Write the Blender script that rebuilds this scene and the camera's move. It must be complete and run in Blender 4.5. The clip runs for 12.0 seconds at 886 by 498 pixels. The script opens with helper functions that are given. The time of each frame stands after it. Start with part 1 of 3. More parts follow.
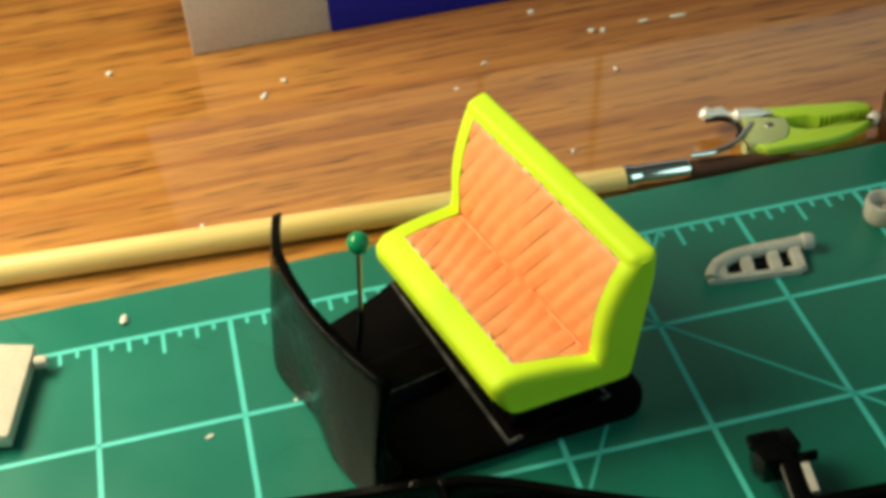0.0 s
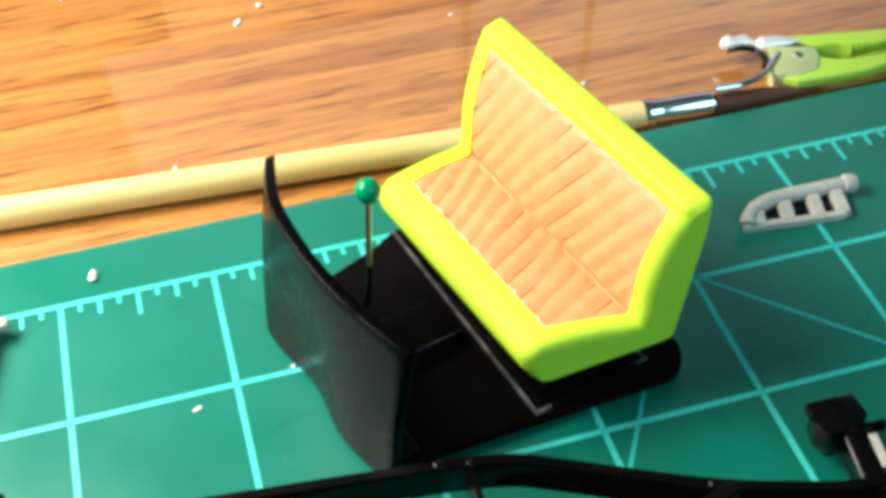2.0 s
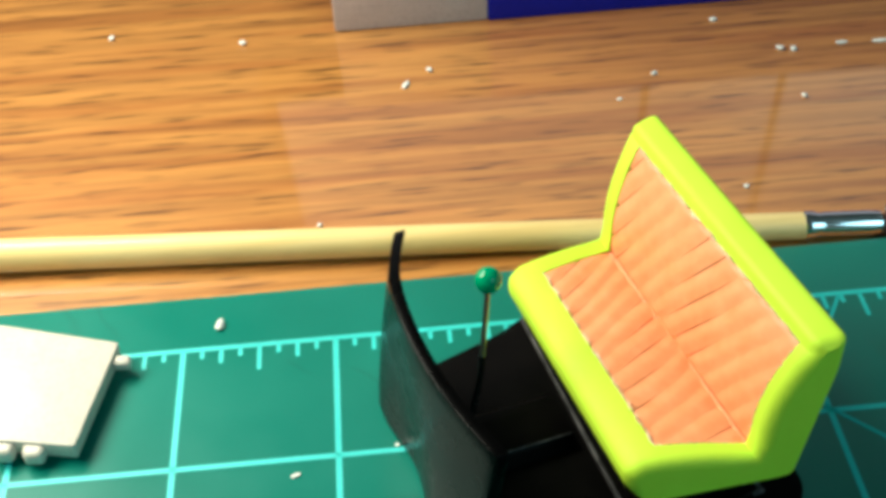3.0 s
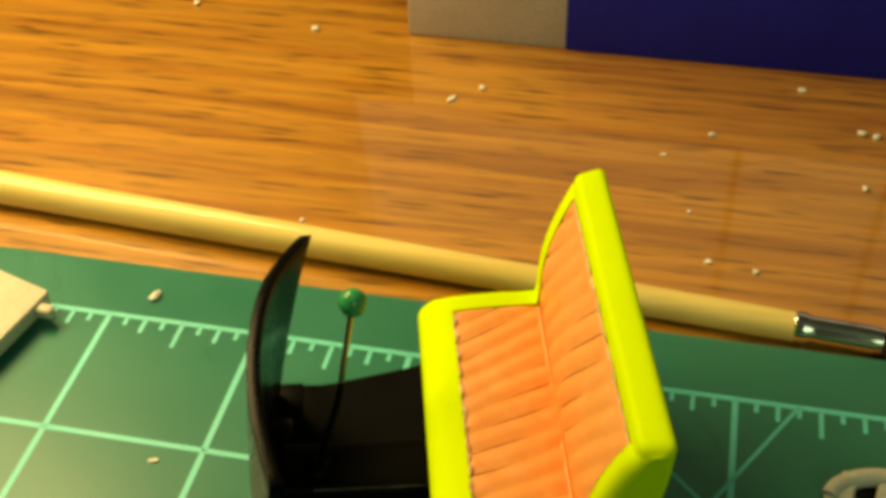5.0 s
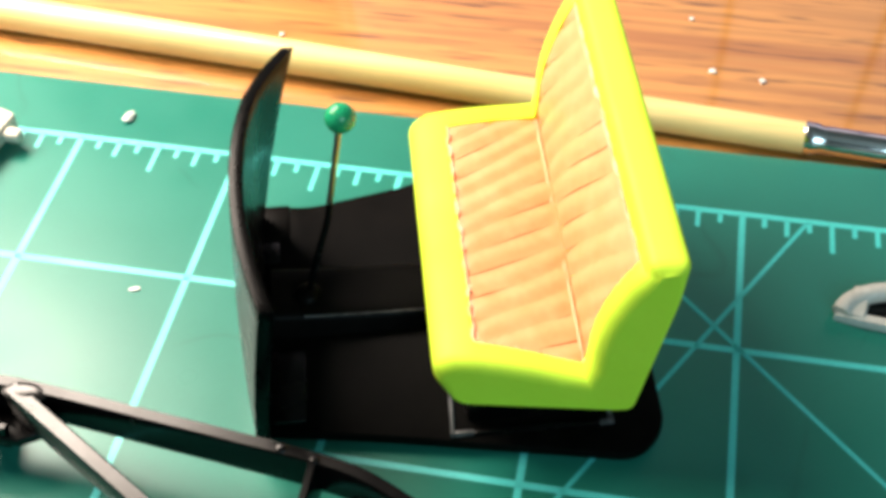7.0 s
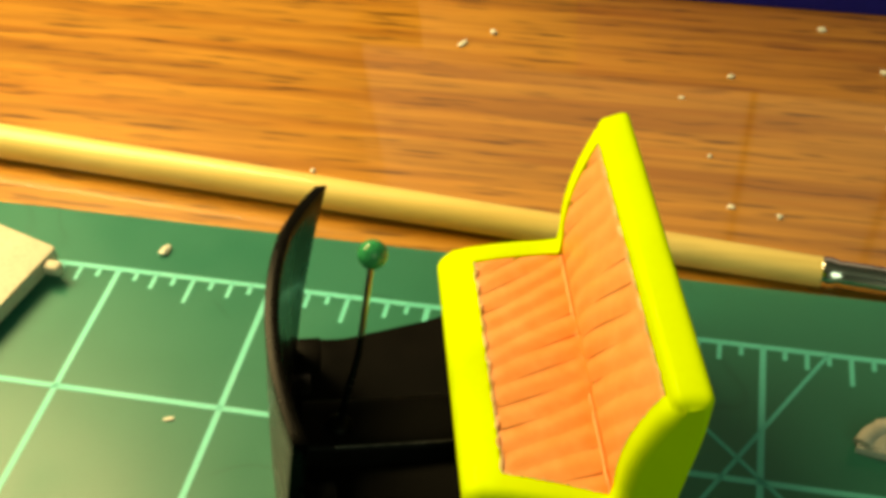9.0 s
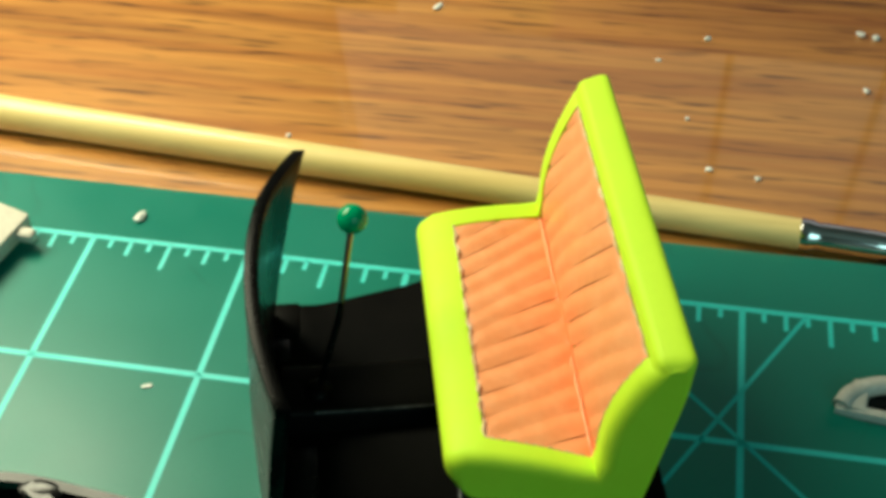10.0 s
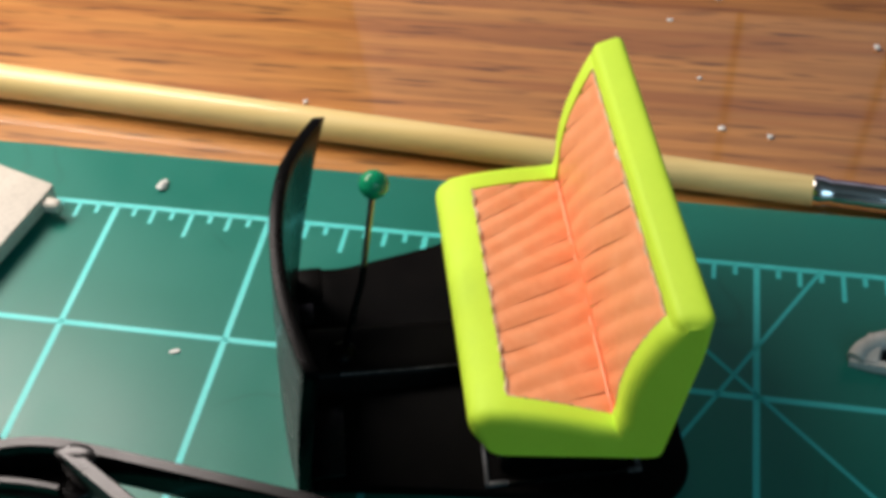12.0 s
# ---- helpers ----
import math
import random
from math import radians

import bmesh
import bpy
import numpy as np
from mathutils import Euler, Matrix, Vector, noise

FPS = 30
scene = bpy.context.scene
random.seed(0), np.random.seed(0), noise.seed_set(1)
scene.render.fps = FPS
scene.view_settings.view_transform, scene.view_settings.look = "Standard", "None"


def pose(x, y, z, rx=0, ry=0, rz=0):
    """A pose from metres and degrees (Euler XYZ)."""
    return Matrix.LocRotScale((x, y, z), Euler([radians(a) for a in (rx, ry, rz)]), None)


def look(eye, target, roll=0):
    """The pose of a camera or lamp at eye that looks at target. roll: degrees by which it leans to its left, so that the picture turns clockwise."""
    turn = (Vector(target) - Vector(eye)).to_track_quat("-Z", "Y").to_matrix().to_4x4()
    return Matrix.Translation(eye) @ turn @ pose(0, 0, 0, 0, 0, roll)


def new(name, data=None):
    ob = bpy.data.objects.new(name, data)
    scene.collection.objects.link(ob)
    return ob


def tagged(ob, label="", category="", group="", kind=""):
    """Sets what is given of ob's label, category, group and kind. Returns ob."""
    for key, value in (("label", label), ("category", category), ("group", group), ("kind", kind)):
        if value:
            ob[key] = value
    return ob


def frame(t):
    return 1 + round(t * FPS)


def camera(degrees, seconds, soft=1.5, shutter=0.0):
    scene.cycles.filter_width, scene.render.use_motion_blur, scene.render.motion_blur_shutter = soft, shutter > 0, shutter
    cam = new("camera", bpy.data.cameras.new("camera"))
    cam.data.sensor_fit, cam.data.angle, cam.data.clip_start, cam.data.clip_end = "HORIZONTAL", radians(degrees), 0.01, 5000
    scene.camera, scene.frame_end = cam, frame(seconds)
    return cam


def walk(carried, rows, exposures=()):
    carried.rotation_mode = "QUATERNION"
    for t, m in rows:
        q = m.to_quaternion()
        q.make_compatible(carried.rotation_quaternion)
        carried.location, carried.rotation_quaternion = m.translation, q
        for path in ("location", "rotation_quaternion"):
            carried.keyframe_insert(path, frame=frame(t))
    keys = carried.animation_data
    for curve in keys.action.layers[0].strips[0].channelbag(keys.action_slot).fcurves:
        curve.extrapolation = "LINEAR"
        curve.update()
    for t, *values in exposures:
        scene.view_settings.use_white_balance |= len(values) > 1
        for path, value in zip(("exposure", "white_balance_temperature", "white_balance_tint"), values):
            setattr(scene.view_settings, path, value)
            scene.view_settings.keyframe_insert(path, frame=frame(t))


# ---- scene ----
# Camera and its way: metres, z up. The mat's top is z = 0, x runs along its ruler, y away from the viewer.
cam = camera(37.59, 12.0, soft=4.2)
PATH = [
    (0, (0.03349, -0.18491, 0.16775), (0.06769, 0.00170, 0.00494), -4.67),
    (0.5, (0.02997, -0.17779, 0.16362), (0.06731, 0.00502, -0.00278), -4.25),
    (1, (0.02850, -0.17294, 0.15808), (0.06751, 0.00771, -0.01028), -4.03),
    (1.5, (0.02678, -0.16794, 0.15504), (0.06821, 0.00955, -0.01607), -3.36),
    (2, (0.02583, -0.16144, 0.15365), (0.06887, 0.01365, -0.01952), -2.72),
    (2.5, (0.02527, -0.15533, 0.15243), (0.06466, 0.02027, -0.02110), -2.57),
    (3, (0.03739, -0.15550, 0.15425), (0.04565, 0.03223, -0.01065), -3.29),
    (3.5, (0.06200, -0.16224, 0.15030), (0.04350, 0.02818, -0.01062), -3.24),
    (3.7, (0.07168, -0.16052, 0.15948), (0.04103, 0.02712, -0.00285), -3.80),
    (5.3, (0.08872, -0.14041, 0.14206), (0.04659, 0.04692, -0.01804), -1.19),
    (5.5, (0.08848, -0.13927, 0.14066), (0.05047, 0.04512, -0.02382), -0.71),
    (6, (0.08698, -0.13779, 0.13769), (0.05088, 0.03731, -0.03706), -1.12),
    (6.5, (0.08608, -0.13640, 0.13692), (0.05103, 0.03060, -0.04579), -1.54),
    (7, (0.08547, -0.13664, 0.13722), (0.05104, 0.02838, -0.04740), -1.62),
    (7.5, (0.08509, -0.13781, 0.13890), (0.04731, 0.03105, -0.04153), -2.17),
    (7.7, (0.08482, -0.13824, 0.14005), (0.04552, 0.03266, -0.03813), -2.41),
    (9.3, (0.08451, -0.13965, 0.14171), (0.04414, 0.04191, -0.02534), -2.05),
    (9.5, (0.08427, -0.13964, 0.14145), (0.04556, 0.04148, -0.02646), -1.80),
    (10, (0.08341, -0.13930, 0.14077), (0.04904, 0.03842, -0.03166), -1.32),
    (10.5, (0.08285, -0.13957, 0.14047), (0.05282, 0.03413, -0.03680), -0.88),
    (11, (0.08323, -0.14042, 0.13960), (0.04084, 0.02903, -0.03926), -4.20),
    (11.5, (0.08211, -0.14046, 0.14182), (0.04030, 0.02770, -0.03839), -4.16),
    (12, (0.08244, -0.14162, 0.14354), (0.04708, 0.03043, -0.03436), -2.77),
]
EXPOSURES = [(0.0, -0.71, 7900, 2), (0.5, -0.5, 6100, -3), (1.0, -0.37, 5450, 5), (1.5, 0.01, 5800, 7), (2.0, 0.05, 6100, 10), (2.5, -0.27, 6500, 8), (3.0, -0.45, 6000, 3), (3.5, -0.35, 5900, -7),
             (5.3, -1.04, 26000, -2), (5.5, -0.89, 26000, -2), (6.0, -0.62, 25000, 3), (6.5, -0.11, 6250, 2), (7.0, 0.3, 6550, 20), (7.5, -0.03, 6250, 24), (7.7, -0.12, 6300, 20), (9.3, -0.79, 21000, -2), (9.5, -0.79, 16500, 0),
             (10.0, -0.75, 6900, -8), (10.5, -0.77, 6000, -3), (11.0, -0.22, 5600, 18), (11.5, -0.63, 5650, 21), (12.0, -0.97, 6100, 23)]
walk(cam, [(t, look(eye, target, roll)) for t, eye, target, roll in PATH], EXPOSURES)

# ---- light ----
INCH = 0.0254
world = bpy.data.worlds.new("world")
world.use_nodes = True
world.node_tree.nodes["Background"].inputs[0].default_value = (0.9, 0.85, 0.8, 1)
world.node_tree.nodes["Background"].inputs[1].default_value = 0.02
scene.world = world


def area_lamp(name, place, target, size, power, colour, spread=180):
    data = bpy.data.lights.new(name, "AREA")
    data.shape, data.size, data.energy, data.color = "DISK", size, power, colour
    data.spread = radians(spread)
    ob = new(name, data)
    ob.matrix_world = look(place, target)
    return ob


area_lamp("desk_lamp_light", (-0.2, 0.025, 0.23), (-0.02, -0.02, 0.0), 0.16, 0.76, (0.975, 0.87, 0.69), 110)
area_lamp("back_lamp_light", (-0.118, 0.125, 0.235), (-0.03, -0.02, 0.0), 0.14, 0.62, (0.975, 0.89, 0.72), 110)
# Unseen soft source behind the viewer, added to fill the near faces.
area_lamp("front_fill_light", (1.05, -1.6, 1.08), (0.08, 0.0, 0.0), 1.2, 16.5, (0.55, 0.93, 1.0))


# ---- materials ----
def mat_new(name):
    m = bpy.data.materials.new(name)
    m.use_nodes = True
    nt = m.node_tree
    return m, nt, nt.nodes["Principled BSDF"]


def node(nt, kind, **sets):
    n = nt.nodes.new(kind)
    for key, value in sets.items():
        if key == "op":
            n.operation = value
        elif key == "blend":
            n.blend_type = value
        else:
            n.inputs[key].default_value = value
    return n


def coords(nt, scale=(1, 1, 1), source="Object"):
    c = nt.nodes.new("ShaderNodeTexCoord")
    mp = nt.nodes.new("ShaderNodeMapping")
    mp.inputs["Scale"].default_value = scale
    nt.links.new(c.outputs[source], mp.inputs["Vector"])
    return mp.outputs["Vector"]


def noise_tex(nt, vec, scale, detail=4.0, rough=0.55):
    n = node(nt, "ShaderNodeTexNoise", Scale=scale, Detail=detail, Roughness=rough)
    nt.links.new(vec, n.inputs["Vector"])
    return n.outputs["Fac"]


def ramp(nt, fac, stops):
    r = nt.nodes.new("ShaderNodeValToRGB")
    el = r.color_ramp.elements
    while len(el) < len(stops):
        el.new(0.5)
    for e, (p, c) in zip(el, stops):
        e.position, e.color = p, (*c, 1) if len(c) == 3 else c
    nt.links.new(fac, r.inputs["Fac"])
    return r.outputs["Color"]


def mix(nt, a, b, fac, blend="MIX"):
    m = nt.nodes.new("ShaderNodeMix")
    m.data_type, m.blend_type = "RGBA", blend
    for sock, v in ((m.inputs[6], a), (m.inputs[7], b), (m.inputs[0], fac)):
        if isinstance(v, bpy.types.NodeSocket):
            nt.links.new(v, sock)
        elif isinstance(v, tuple):
            sock.default_value = (*v, 1)
        else:
            sock.default_value = v
    return m.outputs[2]


def bump(nt, bsdf, height, strength, distance):
    b = node(nt, "ShaderNodeBump", Strength=strength, Distance=distance)
    nt.links.new(height, b.inputs["Height"])
    nt.links.new(b.outputs["Normal"], bsdf.inputs["Normal"])


def painted(name, colour, other, rough=0.5, grain=900.0, spots=90.0, metal=0.0, spec=0.5, relief=0.00004, rough2=None, speck=0.6, scratches=0.0):
    """A surface of one colour with stains, fine grain and uneven gloss."""
    m, nt, p = mat_new(name)
    v = coords(nt)
    big, fine = noise_tex(nt, v, spots, 5), noise_tex(nt, v, grain, 3)
    col = ramp(nt, big, [(0.32, colour), (0.72, other)])
    col = mix(nt, col, tuple(c * 0.72 for c in colour), ramp(nt, fine, [(0.45, (0, 0, 0)), (0.8, (speck,) * 3)]))
    if scratches:
        for scale, soft in ((21.0, 0.006), (13.0, 0.004)):
            wander = noise_tex(nt, v, scale, 2.0, 0.4)
            line = ramp(nt, wander, [(0.5 - soft, (0, 0, 0)), (0.5, (1, 1, 1)), (0.5 + soft, (0, 0, 0))])
            where = ramp(nt, noise_tex(nt, v, scale * 1.7, 2.0), [(0.52, (0, 0, 0)), (0.62, (scratches,) * 3)])
            col = mix(nt, col, tuple(c * 0.45 for c in colour), mix(nt, line, where, 1.0, "MULTIPLY"))
    nt.links.new(col, p.inputs["Base Color"])
    r2 = rough2 if rough2 is not None else min(1.0, rough + 0.15)
    nt.links.new(ramp(nt, big, [(0.3, (rough,) * 3), (0.7, (r2,) * 3)]), p.inputs["Roughness"])
    p.inputs["Metallic"].default_value = metal
    p.inputs["Specular IOR Level"].default_value = spec
    bump(nt, p, fine, 0.5, relief)
    return m


def wood_mat(name, light, mid, dark, rough, pores=1.0, coat=1.0):
    """Veneer with its grain along x: broad bands, fine streaks and short dark pores."""
    m, nt, p = mat_new(name)
    v_band = coords(nt, (4.0, 85.0, 10.0))
    v_streak = coords(nt, (9.0, 360.0, 60.0))
    v_pore = coords(nt, (62.0, 760.0, 60.0))
    band, streak, pore = noise_tex(nt, v_band, 1.6, 5, 0.6), noise_tex(nt, v_streak, 1.0, 3, 0.5), noise_tex(nt, v_pore, 1.0, 2, 0.5)
    blotch = noise_tex(nt, coords(nt, (9, 26, 9)), 1.5, 3)
    col = ramp(nt, band, [(0.32, tuple(c * 0.8 for c in mid)), (0.47, light), (0.58, mid), (0.72, tuple(c * 0.75 for c in mid))])
    col = mix(nt, col, dark, ramp(nt, streak, [(0.44, (0, 0, 0)), (0.68, (0.42 * pores,) * 3)]))
    col = mix(nt, col, tuple(c * 0.45 for c in dark), ramp(nt, pore, [(0.55, (0, 0, 0)), (0.7, (0.72 * pores,) * 3)]))
    col = mix(nt, col, tuple(c * 0.75 for c in mid), ramp(nt, blotch, [(0.5, (0, 0, 0)), (0.8, (0.5, 0.5, 0.5))]))
    nt.links.new(col, p.inputs["Base Color"])
    nt.links.new(ramp(nt, blotch, [(0.3, (rough,) * 3), (0.8, (rough + 0.1,) * 3)]), p.inputs["Roughness"])
    p.inputs["Coat Weight"].default_value, p.inputs["Coat Roughness"].default_value, p.inputs["Coat IOR"].default_value = coat, 0.09, 2.0
    p.inputs["Specular IOR Level"].default_value = 0.3
    bump(nt, p, streak, 0.2, 0.00005)
    return m


M_WOOD = wood_mat("oak_veneer", (0.57, 0.25, 0.055), (0.44, 0.165, 0.034), (0.13, 0.042, 0.009), 0.4)
M_DOWEL = wood_mat("pale_lacquered_wood", (0.82, 0.64, 0.28), (0.77, 0.57, 0.22), (0.55, 0.36, 0.12), 0.42, 0.15, 0.15)
M_MAT = painted("green_mat_vinyl", (0.002, 0.158, 0.115), (0.005, 0.187, 0.138), 0.32, 2600.0, 45.0, relief=0.00003, rough2=0.44, spec=0.57, speck=0.35, scratches=0.35)
M_LINE = painted("pale_green_print", (0.05, 0.58, 0.55), (0.07, 0.64, 0.61), 0.4, 2600.0, 120.0)
M_LINE_FAINT = painted("faint_green_print", (0.035, 0.50, 0.48), (0.05, 0.55, 0.53), 0.4, 2600.0, 120.0)
M_LIME = painted("lime_paint", (0.575, 0.86, 0.04), (0.615, 0.89, 0.05), 0.58, 1500.0, 130.0, relief=0.000016, speck=0.12, spec=0.32)
M_ORANGE = painted("orange_paint", (0.85, 0.315, 0.125), (0.90, 0.385, 0.175), 0.42, 1500.0, 320.0, relief=0.00002, rough2=0.55, speck=0.14)
M_PIPING = painted("pale_peach_paint", (0.88, 0.34, 0.14), (0.92, 0.46, 0.24), 0.45)
M_BLACK = painted("black_styrene", (0.001, 0.0009, 0.001), (0.0018, 0.0016, 0.0016), 0.22, 1800.0, 160.0, relief=0.00002, rough2=0.3, spec=0.3)
M_BLACK_MATT = painted("dull_black_styrene", (0.0012, 0.0011, 0.0012), (0.002, 0.0018, 0.0018), 0.2, 1600.0, 200.0, relief=0.000012, rough2=0.28, spec=0.25)
M_SHEEN = painted("bare_black_styrene", (0.002, 0.0018, 0.0018), (0.004, 0.0034, 0.0034), 0.2, 1600.0, 220.0, relief=0.000014, rough2=0.3, spec=0.42)
M_FLOORPAN = painted("scuffed_matt_black_styrene", (0.0012, 0.001, 0.0009), (0.003, 0.0024, 0.002), 0.4, 1500.0, 260.0, relief=0.000015, rough2=0.5, spec=0.05)
M_GLOSS = painted("polished_black_styrene", (0.0008, 0.0008, 0.0008), (0.0014, 0.0013, 0.0014), 0.25, 1500.0, 200.0, relief=0.000004, rough2=0.31, spec=0.08)
# Scuffed black edges, and the painted glint on the tunnel.
M_WORN_GLINT = painted("scuffed_glint_edge", (0.008, 0.008, 0.009), (0.2, 0.195, 0.19), 0.34, 1500.0, 300.0, spec=0.3)
M_WHITE = painted("cream_styrene", (0.54, 0.50, 0.42), (0.60, 0.56, 0.47), 0.45, 1400.0, 150.0)
M_GREY = painted("grey_bare_styrene", (0.48, 0.47, 0.43), (0.6, 0.59, 0.55), 0.36, 1500.0, 400.0)
M_CHIP = painted("white_plastic_chip", (0.86, 0.85, 0.80), (0.78, 0.77, 0.72), 0.5, speck=0.2)
M_STEEL = painted("bright_steel", (0.86, 0.86, 0.86), (0.76, 0.76, 0.78), 0.1, 1200.0, 200.0, metal=1.0, rough2=0.16, speck=0.2, relief=0.000006)
M_TIN = painted("bright_tinned_steel", (0.92, 0.92, 0.92), (0.84, 0.85, 0.87), 0.28, metal=0.35, speck=0.15, relief=0.000006)
M_PINSTEEL = painted("pin_steel", (0.42, 0.40, 0.36), (0.30, 0.28, 0.25), 0.25, 1200.0, 300.0, metal=1.0)
M_GREENBEAD = painted("green_glass_bead", (0.0, 0.27, 0.115), (0.005, 0.31, 0.14), 0.16, 900.0, 200.0, rough2=0.2, spec=0.3, relief=0.000005)
M_CLIP = painted("lime_vinyl_sleeve", (0.40, 0.66, 0.05), (0.47, 0.70, 0.09), 0.3, speck=0.15, relief=0.00001)
M_PIVOT = painted("pale_green_steel", (0.56, 0.70, 0.26), (0.68, 0.76, 0.44), 0.25, metal=0.4, speck=0.2)
M_BRISTLE = painted("dark_brown_bristle", (0.06, 0.022, 0.012), (0.10, 0.036, 0.018), 0.6)
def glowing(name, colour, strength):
    """An added glow: a glossy dark sheet that gives off even light."""
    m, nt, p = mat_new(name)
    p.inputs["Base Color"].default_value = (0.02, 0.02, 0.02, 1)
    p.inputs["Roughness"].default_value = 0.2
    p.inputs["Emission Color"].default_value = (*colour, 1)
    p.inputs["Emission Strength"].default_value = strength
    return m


M_GLOW_FACE = glowing("glow_sheet", (1.0, 0.93, 0.98), 0.48)
M_RING = painted("old_glue", (0.005, 0.165, 0.118), (0.008, 0.185, 0.135), 0.5, 2600.0, 120.0)
M_EDGE_GLINT = painted("ragged_edge_and_glint", (0.55, 0.30, 0.14), (0.92, 0.74, 0.54), 0.5, 1500.0, 420.0)
M_BROWN = painted("dark_brown_plastic", (0.05, 0.018, 0.008), (0.08, 0.03, 0.014), 0.3)
M_CARD = painted("pale_grey_card", (0.47, 0.38, 0.36), (0.54, 0.46, 0.44), 0.6, 900.0, 60.0)
M_BLUE = painted("navy_blue_card", (0.003, 0.007, 0.26), (0.005, 0.01, 0.31), 0.5, 900.0, 60.0, spec=0.2)
M_WALL = painted("wall_paint", (0.60, 0.58, 0.55), (0.66, 0.64, 0.60), 0.8, 60.0, 3.0, relief=0.0005)
M_FLOOR = painted("brown_carpet", (0.16, 0.12, 0.09), (0.22, 0.17, 0.13), 0.9, 200.0, 4.0, relief=0.001)


# ---- mesh tools ----
from mathutils.geometry import tessellate_polygon

MM = 0.001


def obj(name, bm, material, parent=None, smooth=True):
    me = bpy.data.meshes.new(name)
    bmesh.ops.recalc_face_normals(bm, faces=bm.faces)
    bm.to_mesh(me)
    bm.free()
    me.materials.append(material)
    if smooth:
        me.polygons.foreach_set("use_smooth", [True] * len(me.polygons))
        me.set_sharp_from_angle(angle=radians(40))
    ob = new(name, me)
    if parent:
        ob.parent = parent
    return ob


def part(name, bm, material, parent, label="", smooth=True):
    return tagged(obj(name, bm, material, parent, smooth), label)


def thing(name, m=None, label="", category="", group="", kind=""):
    ob = new(name)
    ob.empty_display_size = 0.01
    if m is not None:
        ob.matrix_world = m
    return tagged(ob, label, category, group, kind)


def add_block(bm, x0, x1, y0, y1, z0, z1, bevel=0.0, seg=2):
    """A block in millimetres with rounded edges."""
    t = bmesh.new()
    bmesh.ops.create_cube(t, size=1.0)
    for v in t.verts:
        v.co = Vector(((x0 if v.co.x < 0 else x1), (y0 if v.co.y < 0 else y1), (z0 if v.co.z < 0 else z1))) * MM
    if bevel:
        bmesh.ops.bevel(t, geom=t.edges[:], offset=bevel * MM, segments=seg, profile=0.5, affect="EDGES")
    merge(bm, t)
    return bm


def merge(bm, t):
    me = bpy.data.meshes.new("tmp")
    t.to_mesh(me)
    t.free()
    bm.from_mesh(me)
    bpy.data.meshes.remove(me)


def add_prism(bm, outline, z0, z1, bevel=0.0, seg=2):
    """An upright prism over an outline, in millimetres."""
    t = bmesh.new()
    lo = [t.verts.new(Vector((x, y, z0)) * MM) for x, y in outline]
    hi = [t.verts.new(Vector((x, y, z1)) * MM) for x, y in outline]
    n = len(outline)
    t.faces.new(lo[::-1]), t.faces.new(hi)
    for i in range(n):
        t.faces.new((lo[i], lo[(i + 1) % n], hi[(i + 1) % n], hi[i]))
    bmesh.ops.recalc_face_normals(t, faces=t.faces)
    if bevel:
        edges = [e for e in t.edges if abs(e.verts[0].co.z - e.verts[1].co.z) < 1e-7]
        bmesh.ops.bevel(t, geom=edges, offset=bevel * MM, segments=seg, profile=0.5, affect="EDGES")
    merge(bm, t)
    return bm


def add_loft(bm, rings, caps=True):
    """A skin over rings of equal count; points in millimetres."""
    rows = [[bm.verts.new(Vector(p) * MM) for p in ring] for ring in rings]
    n = len(rows[0])
    for a, b in zip(rows, rows[1:]):
        for i in range(n):
            bm.faces.new((a[i], a[(i + 1) % n], b[(i + 1) % n], b[i]))
    if caps:
        bm.faces.new(rows[0][::-1]), bm.faces.new(rows[-1])
    return bm


def add_tube(bm, points, radii, seg=12, squash=1.0):
    """A round rod along points (mm), with a radius for each."""
    pts = [Vector(p) for p in points]
    rings = []
    for i, p in enumerate(pts):
        d = (pts[min(i + 1, len(pts) - 1)] - pts[max(i - 1, 0)]).normalized()
        side = d.cross(Vector((0, 0, 1)))
        side = side.normalized() if side.length > 1e-4 else Vector((1, 0, 0))
        up = side.cross(d).normalized()
        r = radii[i] if isinstance(radii, (list, tuple)) else radii
        rings.append([p + side * (r * math.cos(2 * math.pi * k / seg)) + up * (r * squash * math.sin(2 * math.pi * k / seg)) for k in range(seg)])
    return add_loft(bm, rings)


def add_ball(bm, c, r, sx=1.0, sy=1.0, sz=1.0, seg=20):
    t = bmesh.new()
    bmesh.ops.create_uvsphere(t, u_segments=seg, v_segments=max(8, seg // 2), radius=1.0)
    for v in t.verts:
        v.co = Vector((c[0] + v.co.x * r * sx, c[1] + v.co.y * r * sy, c[2] + v.co.z * r * sz)) * MM
    merge(bm, t)
    return bm


def rounded(points, radius, steps=4):
    """An outline with its corners rounded off."""
    out, n = [], len(points)
    for i in range(n):
        p, a, b = Vector(points[i]), Vector(points[i - 1]), Vector(points[(i + 1) % n])
        r = radius[i] if isinstance(radius, (list, tuple)) else radius
        r = min(r, (a - p).length * 0.45, (b - p).length * 0.45)
        if r <= 0:
            out.append(tuple(p))
            continue
        s, e = p + (a - p).normalized() * r, p + (b - p).normalized() * r
        for k in range(steps + 1):
            u = k / steps
            out.append(tuple((1 - u) ** 2 * s + 2 * u * (1 - u) * p + u * u * e))
    return out


